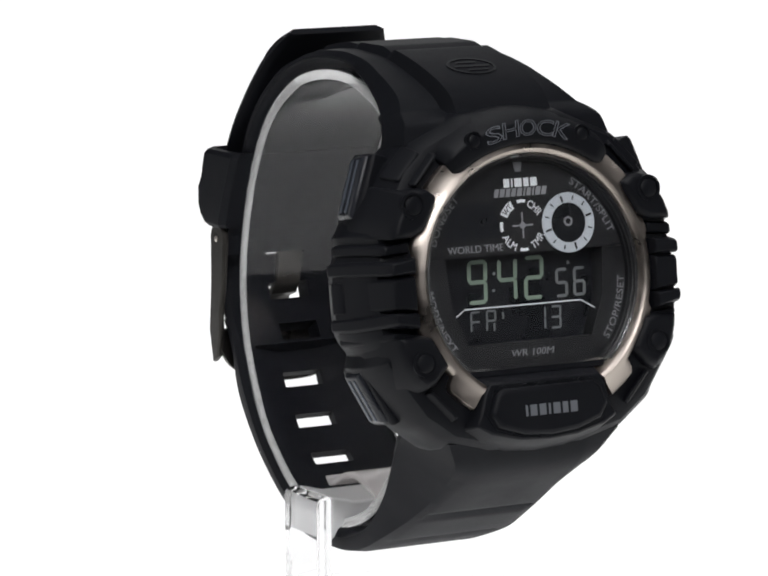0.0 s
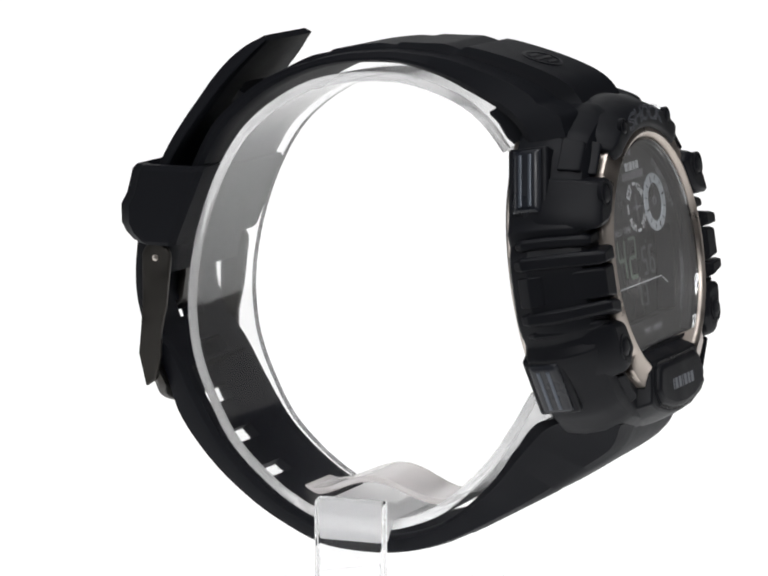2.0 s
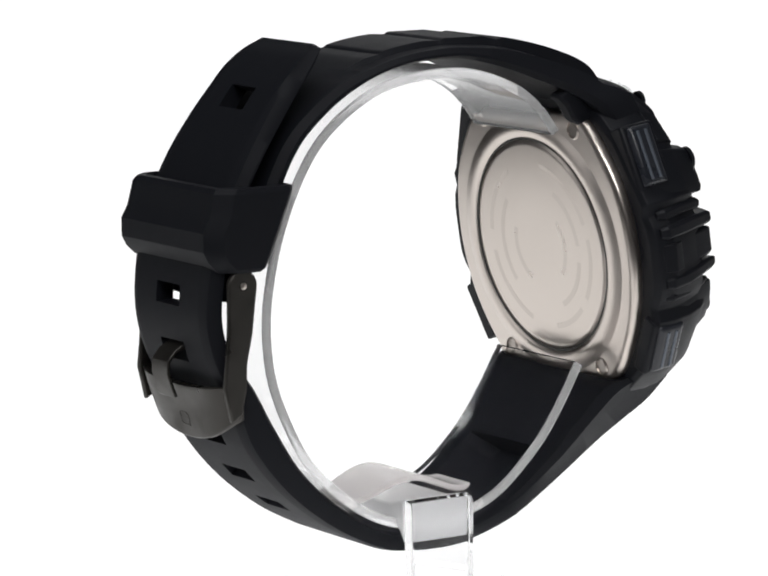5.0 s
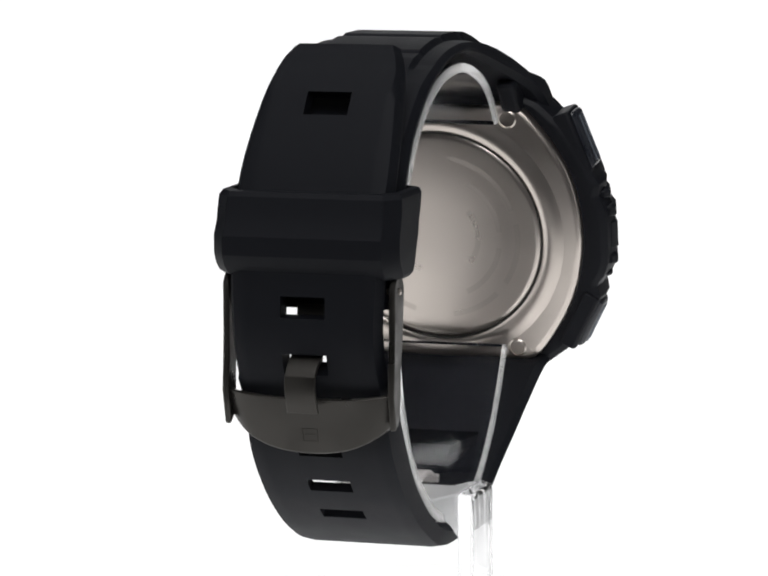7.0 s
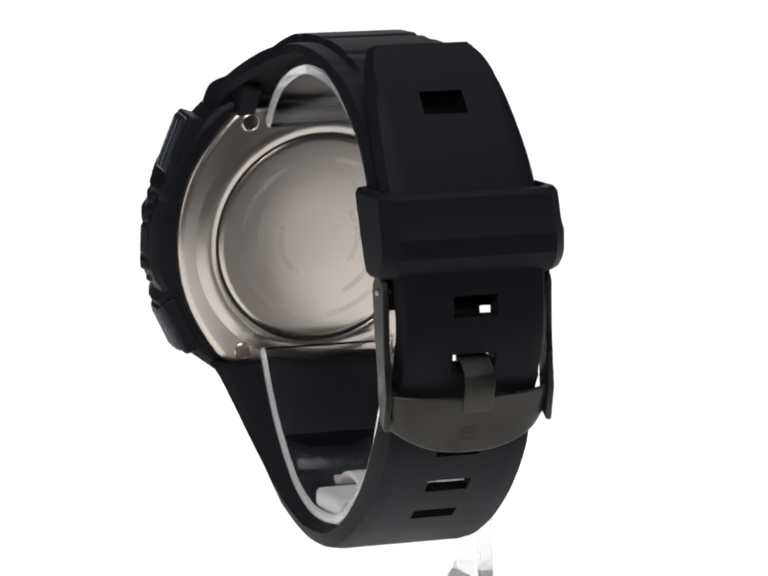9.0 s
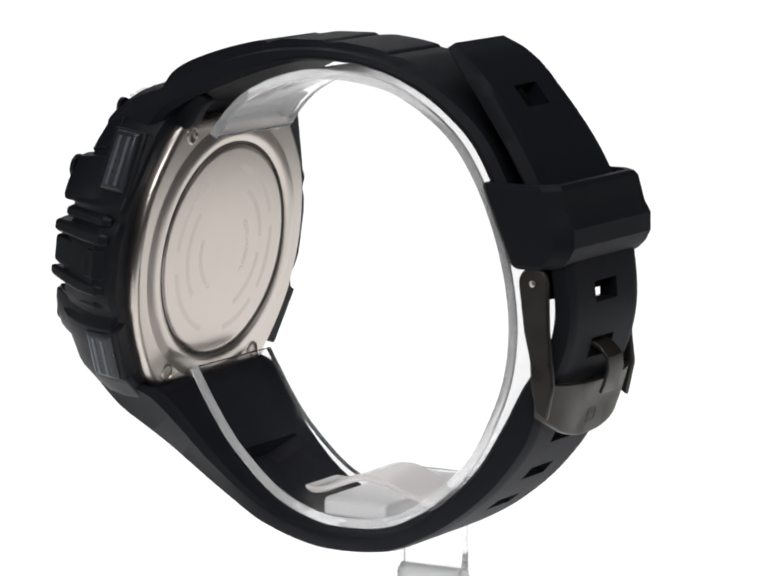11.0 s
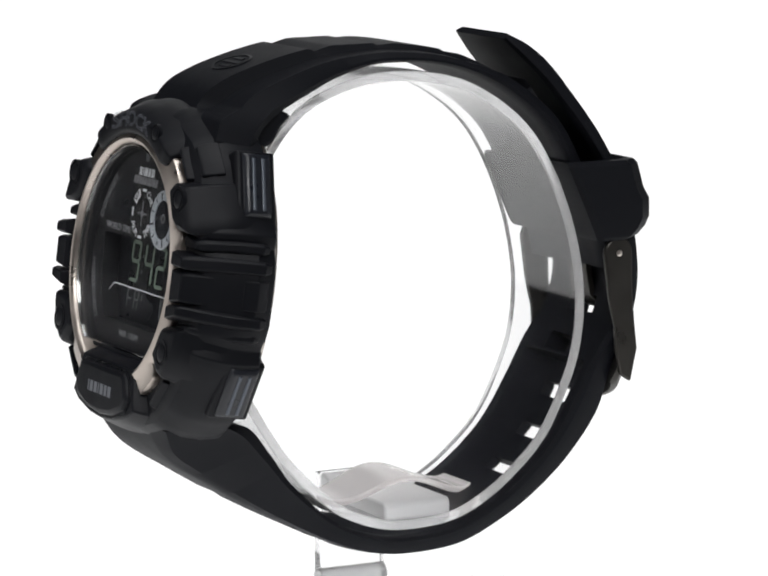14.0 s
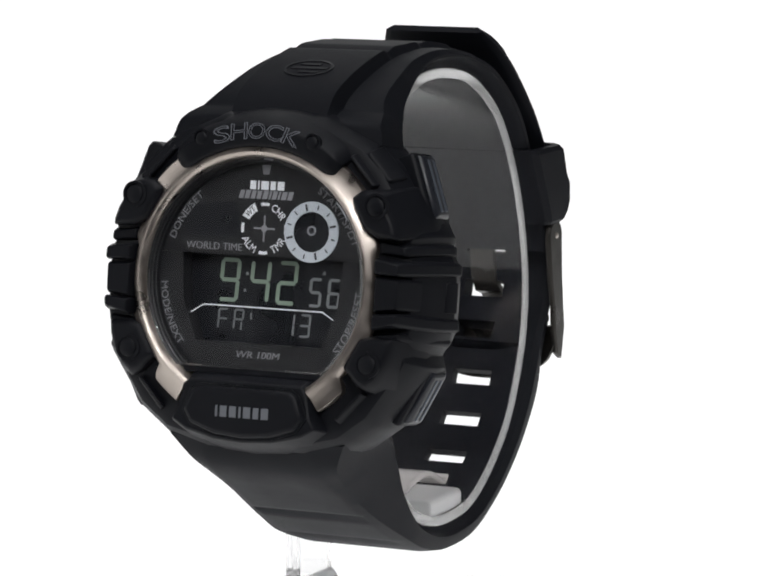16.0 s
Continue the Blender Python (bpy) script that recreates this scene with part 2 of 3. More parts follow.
def build_dial():
    floor_plate = block("display_floor", flat_disc(17.4, -13.6), [(-7.0, 0), (-5.6, 0)], LCD, watch, "dark display panel", bevel=0)
    # printed mask with an opening for the display
    a0 = math.degrees(math.asin(3.4 / 17.4))
    dial = block("dial_plate", ring_arc(17.4, a0, 180 - a0, 48), [(-5.6, 0), (-2.85, 0)], DIAL, watch, "black dial with grey printing", bevel=0)
    low = [(-10.3, -9.3), (10.3, -9.3), (11.6, -12.9), (-11.6, -12.9)]
    block("lower_band", low, [(-5.6, 0), (-2.85, 0)], DIAL, dial, bevel=0)
    for s in (-1, 1):
        b0 = math.degrees(math.asin(-12.85 / 17.4))
        side = ring_arc(17.4, b0, a0 - 0.2, 20) + [(13.1, 3.35), (12.6, -3.5), (10.3, -9.3), (11.6, -12.85)]
        block("side_band", [(s * u, v) for u, v in side], [(-5.6, 0), (-2.85, 0)], DIAL, dial, bevel=0)
    # sloped inner flange with two fine steps
    prof = [(17.68, -1.15), (17.5, -1.2), (17.32, -1.45), (17.15, -1.55), (17.02, -2.1), (16.9, -2.15), (16.78, -2.82), (17.6, -2.84)]
    loops = []
    for i in range(97):
        a = radians(-48.5 + 277 * i / 96)
        loops.append([on_case(r * math.cos(a), r * math.sin(a), w) for r, w in prof])
    mesh_ob("flange_ring", *rings(loops), DIAL, watch, "dark stepped inner flange", 20)
    # straight lower step of the display opening
    block("lower_step", [(-11.3, -13.9), (11.3, -13.9), (11.6, -12.9), (-11.6, -12.9)], [(-4.2, 0), (-1.35, 0)], RUBBER, watch, bevel=0.1)
    step = slab([(-11.2, -13.0), (11.2, -13.0), (11.2, -12.85), (-11.2, -12.85)], -1.35, -1.2)
    mesh_ob("bright_edge", *step, BEZEL, watch)
    block("small_window", [(-12.9, 5.9), (-3.4, 6.1), (-4.2, 8.4), (-4.4, 11.0), (-10.7, 11.0), (-12.4, 8.6)], [(-2.85, 0), (-2.82, 0)], LCD, dial, bevel=0)
    faint = []
    for x in (-10.2, -8.0, -6.4):
        faint += [slab([(x, 7.2), (x + 0.18, 7.2), (x + 0.26, 9.2), (x + 0.08, 9.2)], -2.82, -2.8), slab([(x + 0.7, 7.4), (x + 0.85, 7.4), (x + 0.9, 8.6), (x + 0.75, 8.6)], -2.82, -2.8)]
    mesh_ob("faint_segment", *merge(faint), GHOST, dial)
    w = -2.8
    # marker at twelve, maker's lettering as bars
    mesh_ob("marker", *slab([(-0.55, 15.2), (0.4, 15.2), (0.65, 16.6), (-0.8, 16.6)], w, w + 0.06), INK_GREY, dial)
    bars_word("maker_mark", 0.2, 13.62, [0.95, 0.25, 1.2, 0.85, 1.1], 1.25, INK_WHITE, dial, w, 0.3)
    bars_word("model_mark", 0.1, 12.25, [0.7, 0.75, 0.7, 0.7, 0.8, 0.3, 0.7, 0.3, 0.8, 0.75], 1.2, INK_GREY, dial, w, 0.24, 0.25)
    print_word("world_time_text", "WORLD TIME", -8.0, 4.52, 1.05, INK_GREY, dial, w, 9.2)
    print_word("depth_text", "WR 100M", 0.1, -10.9, 1.0, INK_GREY, dial, w, 7.1, slant=0.2)
    for name, word, mid, wide, inward in (("done_set_text", "DONE/SET", 145.5, 8.1, 0), ("mode_next_text", "MODE/NEXT", 201, 9.6, 1),
                                          ("start_split_text", "START/SPLIT", 38.9, 10.3, 0), ("stop_reset_text", "STOP/RESET", -20.7, 9.6, 1)):
        r = 15.95
        u, v = r * math.cos(radians(mid)), r * math.sin(radians(mid))
        print_word(name, word, u, v, 1.1, INK_GREY, dial, w, wide, turn=mid + 90 if inward else mid - 90, bend=-r if inward else r)
    # mode ring
    cu, cv = 0.07, 7.4
    groups = []
    for a in (0, 90, 180, 270):
        arc = ring_arc(3.75, a - 11, a + 11, 6, cu, cv) + list(reversed(ring_arc(3.3, a - 11, a + 11, 6, cu, cv)))
        groups.append(slab(arc, w, w + 0.05))
    tab = ring_arc(4.0, 116, 154, 8, cu, cv) + list(reversed(ring_arc(2.75, 116, 154, 8, cu, cv)))
    groups.append(slab(tab, w, w + 0.04))
    mesh_ob("mode_ring", *merge(groups), INK_WHITE, dial)
    for word, mid in (("CHR", 48), ("TMR", -45), ("ALM", 225)):
        turn = mid - 90 if mid < 90 and mid > 0 else mid + 90
        print_word("mode_word", word, cu + 3.35 * math.cos(radians(mid)), cv + 3.35 * math.sin(radians(mid)), 1.1, INK_WHITE, dial, w, 2.6,
                   turn=turn, bend=3.35 if 0 < mid < 90 else -3.35)
    print_word("mode_word", "WT", cu + 3.35 * math.cos(radians(135)), cv + 3.35 * math.sin(radians(135)), 0.9, DIAL, dial, w + 0.06, 1.7, turn=45)
    cross = [slab([(cu - 1.7, cv - 0.12), (cu + 1.7, cv - 0.12), (cu + 1.7, cv + 0.12), (cu - 1.7, cv + 0.12)], w, w + 0.04),
             slab([(cu - 0.12, cv - 1.9), (cu + 0.12, cv - 1.9), (cu + 0.12, cv + 1.9), (cu - 0.12, cv + 1.9)], w + 0.005, w + 0.045),
             slab(disc(0.5, 16, cu, cv), w + 0.01, w + 0.05)]
    mesh_ob("cross_mark", *merge(cross), INK_GREY, dial)
    # pale seconds ring with dark ticks
    su, sv = 7.75, 7.28
    loops = [[on_case(su + r * math.cos(radians(a)), sv + r * math.sin(radians(a)), h) for a in range(0, 360, 6)]
             for r, h in ((2.9, -2.85), (2.9, -2.69), (4.35, -2.69), (4.4, -2.85))]
    mesh_ob("seconds_ring", *rings(loops, cap0=False, cap1=False), ENAMEL, dial, "pale grey ring with dark ticks")
    ticks = []
    for k in range(12):
        a = radians(15 + 30 * k)
        l0, l1, hw = (3.05, 4.05, 0.16) if k % 3 == 0 else (3.35, 4.0, 0.1)
        e, f = (math.cos(a), math.sin(a)), (-math.sin(a), math.cos(a))
        ticks.append(slab([(su + e[0] * l + f[0] * s, sv + e[1] * l + f[1] * s) for l, s in ((l0, -hw), (l1, -hw), (l1, hw), (l0, hw))], -2.69, -2.65))
    mesh_ob("tick_scale", *merge(ticks), DIAL, dial)
    mesh_ob("seconds_disc", *slab(disc(2.85, 40, su, sv), -2.85, -2.83), LCD, dial)
    dot = [[on_case(su + r * math.cos(radians(a)), sv + 0.2 + r * math.sin(radians(a)), h) for a in range(0, 360, 20)]
           for r, h in ((0.45, -2.83), (0.45, -2.78), (0.72, -2.78), (0.72, -2.83))]
    mesh_ob("pointer_ring", *rings(dot, cap0=False, cap1=False), INK_GREY, dial)
    # divider line a little above the deeper display panel, its ends held in the mask
    w = -4.05
    line = []
    pts = [(-12.9, -5.95), (-9.85, -4.05), (9.55, -4.1), (12.9, -6.0)]
    for (a, b), (c, d) in zip(pts, pts[1:]):
        line.append(slab([(a, b - 0.09), (c, d - 0.09), (c, d + 0.09), (a, b + 0.09)], w, w + 0.05))
    mesh_ob("divider_line", *merge(line), INK_WHITE, dial)
    w = -5.58
    # digits in seven segments
    def digit(ch, u, v, wd, ht, th):
        seg = {"9": "abcdfg", "4": "bcfg", "2": "abdeg", "5": "acdfg", "6": "acdefg", "3": "abcdg", "1": "bc", "F": "aefg", "R": "abefgk"}[ch]
        hw, hh, g = wd / 2, ht / 2, th * 0.12
        box = {"a": (-hw + th / 2, hh - th, hw - th / 2, hh), "d": (-hw + th / 2, -hh, hw - th / 2, -hh + th), "g": (-hw + th / 2, -th / 2, hw - th / 2, th / 2),
               "f": (-hw, g, -hw + th, hh - th / 2), "b": (hw - th, g, hw, hh - th / 2), "e": (-hw, -hh + th / 2, -hw + th, -g), "c": (hw - th, -hh + th / 2, hw, -g),
               "k": (hw - th * 1.6, -hh, hw - th * 0.6, -th)}
        out = []
        for s in seg:
            x0, y0, x1, y1 = box[s]
            c = min(x1 - x0, y1 - y0) * 0.4
            p = [(x0 + c, y0), (x1 - c, y0), (x1, y0 + c), (x1, y1 - c), (x1 - c, y1), (x0 + c, y1), (x0, y1 - c), (x0, y0 + c)]
            out.append(slab([(u + x + 0.06 * y, v + y) for x, y in p], w, w + 0.04))
        return out
    for ch, u, v, wd, ht, th in (("9", -6.6, -0.3, 3.3, 6.4, 0.6), ("4", -1.6, -0.3, 3.3, 6.4, 0.6), ("2", 2.85, -0.3, 3.3, 6.4, 0.6), ("5", 7.5, -1.4, 2.1, 4.3, 0.45),
                                 ("6", 10.5, -1.4, 2.1, 4.3, 0.45), ("F", -7.4, -6.0, 1.7, 3.1, 0.3), ("R", -4.8, -6.0, 1.7, 3.1, 0.3), ("1", 3.6, -6.3, 1.6, 3.4, 0.3), ("3", 6.1, -6.3, 1.8, 3.4, 0.32)):
        mesh_ob("digit", *merge(digit(ch, u, v, wd, ht, th)), SEGMENT if ht > 5 else SEGMENT_SMALL, floor_plate)
    mesh_ob("digit", *merge([slab([(-2.9, -5.9), (-2.6, -5.9), (-2.6, -4.9), (-2.9, -4.9)], w, w + 0.04)]), SEGMENT_SMALL, floor_plate)
    mesh_ob("colon", *merge([slab(disc(0.25, 10, -3.75, 0.75), w, w + 0.04), slab(disc(0.25, 10, -4.0, -1.7), w, w + 0.04)]), SEGMENT_SMALL, floor_plate)
    mesh_ob("alarm_mark", *slab([(8.5, 1.2), (9.1, 1.2), (8.9, 1.75), (8.7, 1.75)], w, w + 0.04), SEGMENT_SMALL, floor_plate)
    cry = block("crystal", flat_disc(17.6, -12.95), [(-1.1, 0), (0.0, 0), (0.25, 0.3)], CRYSTAL, watch, "clear flat crystal", bevel=0)
    cry.visible_shadow = False


build_dial()


def build_guards():
    # upper guard with raised lettering and two screws
    loops = []
    for i in range(41):
        q = -1 + 2 * i / 40
        k = max(0.0, (abs(q) - 0.86) / 0.14)
        a = radians(90 - 38.5 * q)
        fall, pull = 0.9 * k * k, 0.5 * k * k
        prof = [(20.0, -5.0), (18.95 + pull, -3.0), (18.95 + pull, 0.5 - fall), (19.3 + pull, 1.15 - fall), (20.0, 1.5 - fall), (22.0 - pull, 1.5 - fall), (22.7 - pull, 0.6 - fall),
                (23.4 - pull, -0.8 - fall), (24.3 - pull, -2.6), (24.9 - pull, -5.0), (24.8 - pull, -8.0)]
        loops.append([on_case(r * math.cos(a), r * math.sin(a), w) for r, w in prof])
    top = mesh_ob("upper_guard", *rings(loops), RUBBER_CASE, watch, "black upper guard with grey raised lettering", 35, 0.2)
    for i, ch in enumerate("SHOCK"):
        a = 90 + (2 - i) * 7.7
        r = 21.35
        print_word("letter", ch, r * math.cos(radians(a)), r * math.sin(radians(a)), 2.35, PAINT_GREY, top, 1.52, 2.75, turn=a - 90, slant=0.12, thick=1.0, outline=0.014)
    for s in (-1, 1):
        screw("screw", 9.0 * s, 19.95, 1.5, 1.1, top)
    # lower guard with the light button
    chin = [(-10.0, -13.2), (10.0, -13.2), (11.4, -15.2), (12.2, -18.8), (13.8, -21.4), (10.0, -23.6), (5.0, -24.8), (0, -25.1), (-5.0, -24.8), (-10.0, -23.6), (-13.8, -21.4), (-12.6, -18.8), (-11.4, -15.2)]
    low = block("lower_guard", chin, [(-8, -0.5), (-4.0, -0.1), (-2.0, 0.5), (-0.4, 1.1), (0.9, 1.7)], RUBBER_CASE, watch, "black lower guard", bevel=0.25)
    btn = [(-7.4, -15.6), (7.6, -15.6), (8.8, -16.4), (9.9, -19.2), (8.6, -21.2), (4.6, -22.5), (0.2, -22.9), (-4.4, -22.5), (-8.4, -21.2), (-9.7, -19.2), (-8.6, -16.4)]
    block("button_groove", shrink(ccw(btn), -0.35), [(0.6, 0), (1.06, 0)], LCD, low, bevel=0)
    button = block("light_button", btn, [(-0.5, 0), (1.3, 0), (1.75, 0.5)], RUBBER_CASE, watch, "black light button with pale lettering bars", bevel=0.3)
    bars_word("button_mark", 0.2, -19.1, [0.35, 1.1, 1.1, 0.35, 1.15, 0.9, 1.15], 1.6, PAINT_LIGHT, button, 1.75, 0.42)
    # corner guards
    for s in (-1, 1):
        for kind in (1, -1):
            if kind > 0:
                p = [(17.3, 14.0), (15.3, 12.5), (16.0, 10.8), (17.6, 8.0), (19.6, 6.9), (25.6, 7.4), (25.7, 8.6), (25.0, 10.6), (22.6, 14.6), (19.6, 14.6)]
                c, high = (19.6, 11.4), 1.35
            else:
                p = [(15.2, -11.7), (17.6, -7.4), (19.6, -6.9), (25.4, -7.7), (25.4, -10.0), (24.9, -12.3), (23.2, -15.0), (21.0, -16.2), (18.6, -15.0), (16.7, -13.2)]
                c, high = (19.5, -11.0), 1.1
            g = block("corner_guard", [(s * u, v) for u, v in p], [(-10.5, 0.5), (-9.5, 0), (-6, 0), (-3, 0), (high - 1.35, 0), (high - 0.65, 0.1), (high, 0.75)], RUBBER_CASE, watch, place=on_flank, bevel=0.3)
            screw("rivet", c[0] * s, c[1], high + 0.1, 1.55, g)
        # side guard: a broad pad with a ridge above and below it
        for v0, v1, u1, h, deep in ((-3.6, 1.6, 26.3, 1.25, -11.2), (1.75, 4.2, 26.9, 1.6, -11.0), (-6.1, -3.75, 26.9, 1.6, -11.0), (4.6, 6.7, 26.0, -0.3, -10.8), (-8.2, -6.5, 25.8, -0.3, -10.8)):
            p = [(s * 19.7, v0), (s * (u1 - 0.6), v0 + 0.1), (s * u1, v0 + 0.5), (s * u1, v1 - 0.5), (s * (u1 - 0.6), v1 - 0.1), (s * 19.7, v1)]
            block("side_ridge", p, [(deep, 0.35), (deep + 1.2, 0.02), (-6, 0), (-3, 0), (h - 0.9, 0.02), (h, 0.35)], RUBBER_CASE, watch, place=on_side, bevel=0.25)
        p = [(s * 24.0, -3.2), (s * 26.6, -3.2), (s * 26.6, 1.2), (s * 24.0, 1.2)]
        block("flank_panel", p, [(-10.9, 0.2), (-10.5, 0.02), (-9, 0), (-7.4, 0.02), (-7.1, 0.2)], RUBBER_CASE, watch, place=on_side, bevel=0.15)
        # sloping shoulder ribs
        for a, b, h in (((15.2, 19.6), (19.4, 14.8), -0.6), ((17.0, 20.0), (21.2, 15.6), -2.2)):
            e = (Vector(b) - Vector(a)).normalized()
            f = Vector((-e.y, e.x)) * 0.65
            p = [Vector(a) - f, Vector(b) - f, Vector(b) + f, Vector(a) + f]
            block("shoulder_rib", [(s * q.x, q.y) for q in p], [(-5, 0), (h, 0.1), (h + 0.4, 0.4)], RUBBER_CASE, watch, place=on_flank, bevel=0.2)
            block("shoulder_rib", [(s * q.x, -q.y - 1.2) for q in p], [(-5, 0), (h, 0.1), (h + 0.4, 0.4)], RUBBER_CASE, watch, place=on_flank, bevel=0.2)


def screw(name, u, v, w, r, parent):
    """A round head in a ring-shaped groove."""
    loops = [[on_case(u + q * math.cos(radians(a)), v + q * math.sin(radians(a)), h) for a in range(0, 360, 12)]
             for q, h in ((r * 1.25, w - 0.6), (r * 1.25, w + 0.04), (r * 1.02, w + 0.03), (r * 1.0, w - 0.35), (r * 0.86, w - 0.35), (r * 0.84, w + 0.02), (r * 0.7, w + 0.16), (r * 0.3, w + 0.2))]
    return mesh_ob(name, *rings(loops), RUBBER_CASE, parent, sharp=40)


build_guards()


def build_pushers():
    for s in (-1, 1):
        for a, b, w0, w1, lift in (((21.3, 19.0), (24.6, 9.9), -11.2, -6.8, 0.15), ((24.7, -11.2), (20.7, -18.9), -12.0, -7.4, 0.7)):
            a, b = Vector(a), Vector(b)
            e = (b - a).normalized()
            f = Vector((-e.y, e.x))
            if f.x < 0:
                f = -f
            def place(x, y, h):
                q = a + e * x + f * (h + lift)
                return on_case(s * q.x, q.y, y)
            ln, mid = (b - a).length, (w0 + w1) / 2
            block("pusher_collar", [(-0.4, w0 - 0.9), (ln + 0.6, w0 - 0.9), (ln + 0.6, w1 + 0.9), (-0.4, w1 + 0.9)], [(-2.5, 0), (-0.1, 0), (0.3, 0.35)], RUBBER_CASE, watch, place=place, bevel=0.25)
            pu = block("pusher", [(0.1, w0), (ln - 0.1, w0), (ln - 0.1, w1), (0.1, w1)], [(-1, 0), (0.6, 0), (1.1, 0.6)], PUSHER, watch, "blue-black pusher with two ridges", place=place, bevel=0.25)
            for y in (mid - 0.75, mid + 0.75):
                block("ridge", [(0.9, y - 0.3), (ln - 0.9, y - 0.3), (ln - 0.9, y + 0.3), (0.9, y + 0.3)], [(0.7, 0), (1.2, 0.05), (1.3, 0.2)], RIDGE, pu, place=place, bevel=0)


build_pushers()


def spline(ctrl, step):
    """Even stations along a Catmull-Rom curve through rows of numbers; the first four are inner y, z and outer y, z."""
    c = [np.array(r, float) for r in ctrl]
    c = [2 * c[0] - c[1]] + c + [2 * c[-1] - c[-2]]
    pts = []
    for i in range(1, len(c) - 2):
        for k in range(24):
            t = k / 24
            p0, p1, p2, p3 = c[i - 1], c[i], c[i + 1], c[i + 2]
            pts.append(0.5 * (2 * p1 + (p2 - p0) * t + (2 * p0 - 5 * p1 + 4 * p2 - p3) * t * t + (3 * p1 - p0 - 3 * p2 + p3) * t ** 3))
    pts.append(c[-2])
    mid = [(p[:2] + p[2:4]) / 2 for p in pts]
    s = np.concatenate([[0], np.cumsum([np.linalg.norm(b - a) for a, b in zip(mid, mid[1:])])])
    n = max(2, int(s[-1] / step))
    even = np.linspace(0, s[-1], n + 1)
    cols = np.array(pts)
    return even, np.stack([np.interp(even, s, cols[:, k]) for k in range(cols.shape[1])], 1)


def build_back():
    half = [(0, 21.0), (13.2, 21.0), (15.4, 19.2), (18.6, 15.2), (21.3, 10.6), (22.9, 5.4), (23.5, -0.5), (23.0, -5.6), (21.7, -10.6), (19.3, -15.4), (15.8, -20.2), (13.8, -21.6), (0, -21.6)]
    flank = spline([(u, v, u, v) for u, v in half[1:-1]], 1.2)[1]
    half = [half[0]] + [(r[0], r[1]) for r in flank] + [half[-1]]
    poly = half + [(-u, v) for u, v in reversed(half[1:-1])]
    back = block("case_back", poly, [(-11.6, 0.4), (-12.3, 0), (-13.3, 0), (-13.75, 0.15), (-14.05, 0.5), (-14.2, 1.1)], BACK, watch, "satin steel case back with four screws", bevel=0.15)
    loops = [[on_case(r * math.cos(radians(a)), -0.9 + r * math.sin(radians(a)), h) for a in range(0, 360, 5)]
             for r, h in ((20.9, -14.15), (20.5, -14.25), (19.9, -14.45), (19.2, -14.66), (18.5, -14.75), (17.9, -14.7), (17.45, -14.5), (17.2, -14.2), (16.9, -14.1))]
    mesh_ob("raised_rim", *rings(loops, cap0=False, cap1=False), BACK, back)
    loops = [[on_case(r * math.cos(radians(a)), -0.9 + r * math.sin(radians(a)), h) for a in range(0, 360, 5)]
             for r, h in ((17.0, -14.0), (16.9, -14.25), (16.5, -14.5), (16.0, -14.55), (6.0, -14.55))]
    mesh_ob("back_cover", *rings(loops, cap0=False), BACK, back, "round brushed steel cover")
    loops = [[on_case(r * math.cos(radians(a)), -0.9 + r * math.sin(radians(a)), h) for a in range(0, 360, 5)]
             for r, h in ((17.42, -14.1), (17.36, -14.42), (16.95, -14.42))]
    mesh_ob("cover_groove", *rings(loops, cap0=False, cap1=False), GUNMETAL, back)
    # worn engraving: arcs of short bars round an emblem
    for r, a0, a1 in ((13.6, 100, 160), (13.6, 170, 215), (13.6, 225, 262), (13.6, -70, -10), (13.6, 5, 60), (10.6, 120, 175), (10.6, 190, 245), (10.6, -40, 40), (7.0, 140, 220), (7.0, -60, 20)):
        arc = ring_arc(r, a0, a1, 14, 0, -0.9) + list(reversed(ring_arc(r - 0.9, a0, a1, 14, 0, -0.9)))
        mesh_ob("engraved_mark", *slab(arc, -14.55, -14.56), ENGRAVED, back)
    for u in (-12.2, 12.2):
        for v in (18.6, -19.3):
            loops = [[on_case(u + r * math.cos(radians(a)), v + r * math.sin(radians(a)), h) for a in range(0, 360, 20)]
                     for r, h in ((1.5, -14.1), (1.5, -14.3), (1.25, -14.45), (1.2, -14.2), (0.4, -14.2))]
            mesh_ob("screw", *rings(loops, cap0=False), BACK, back)


build_back()


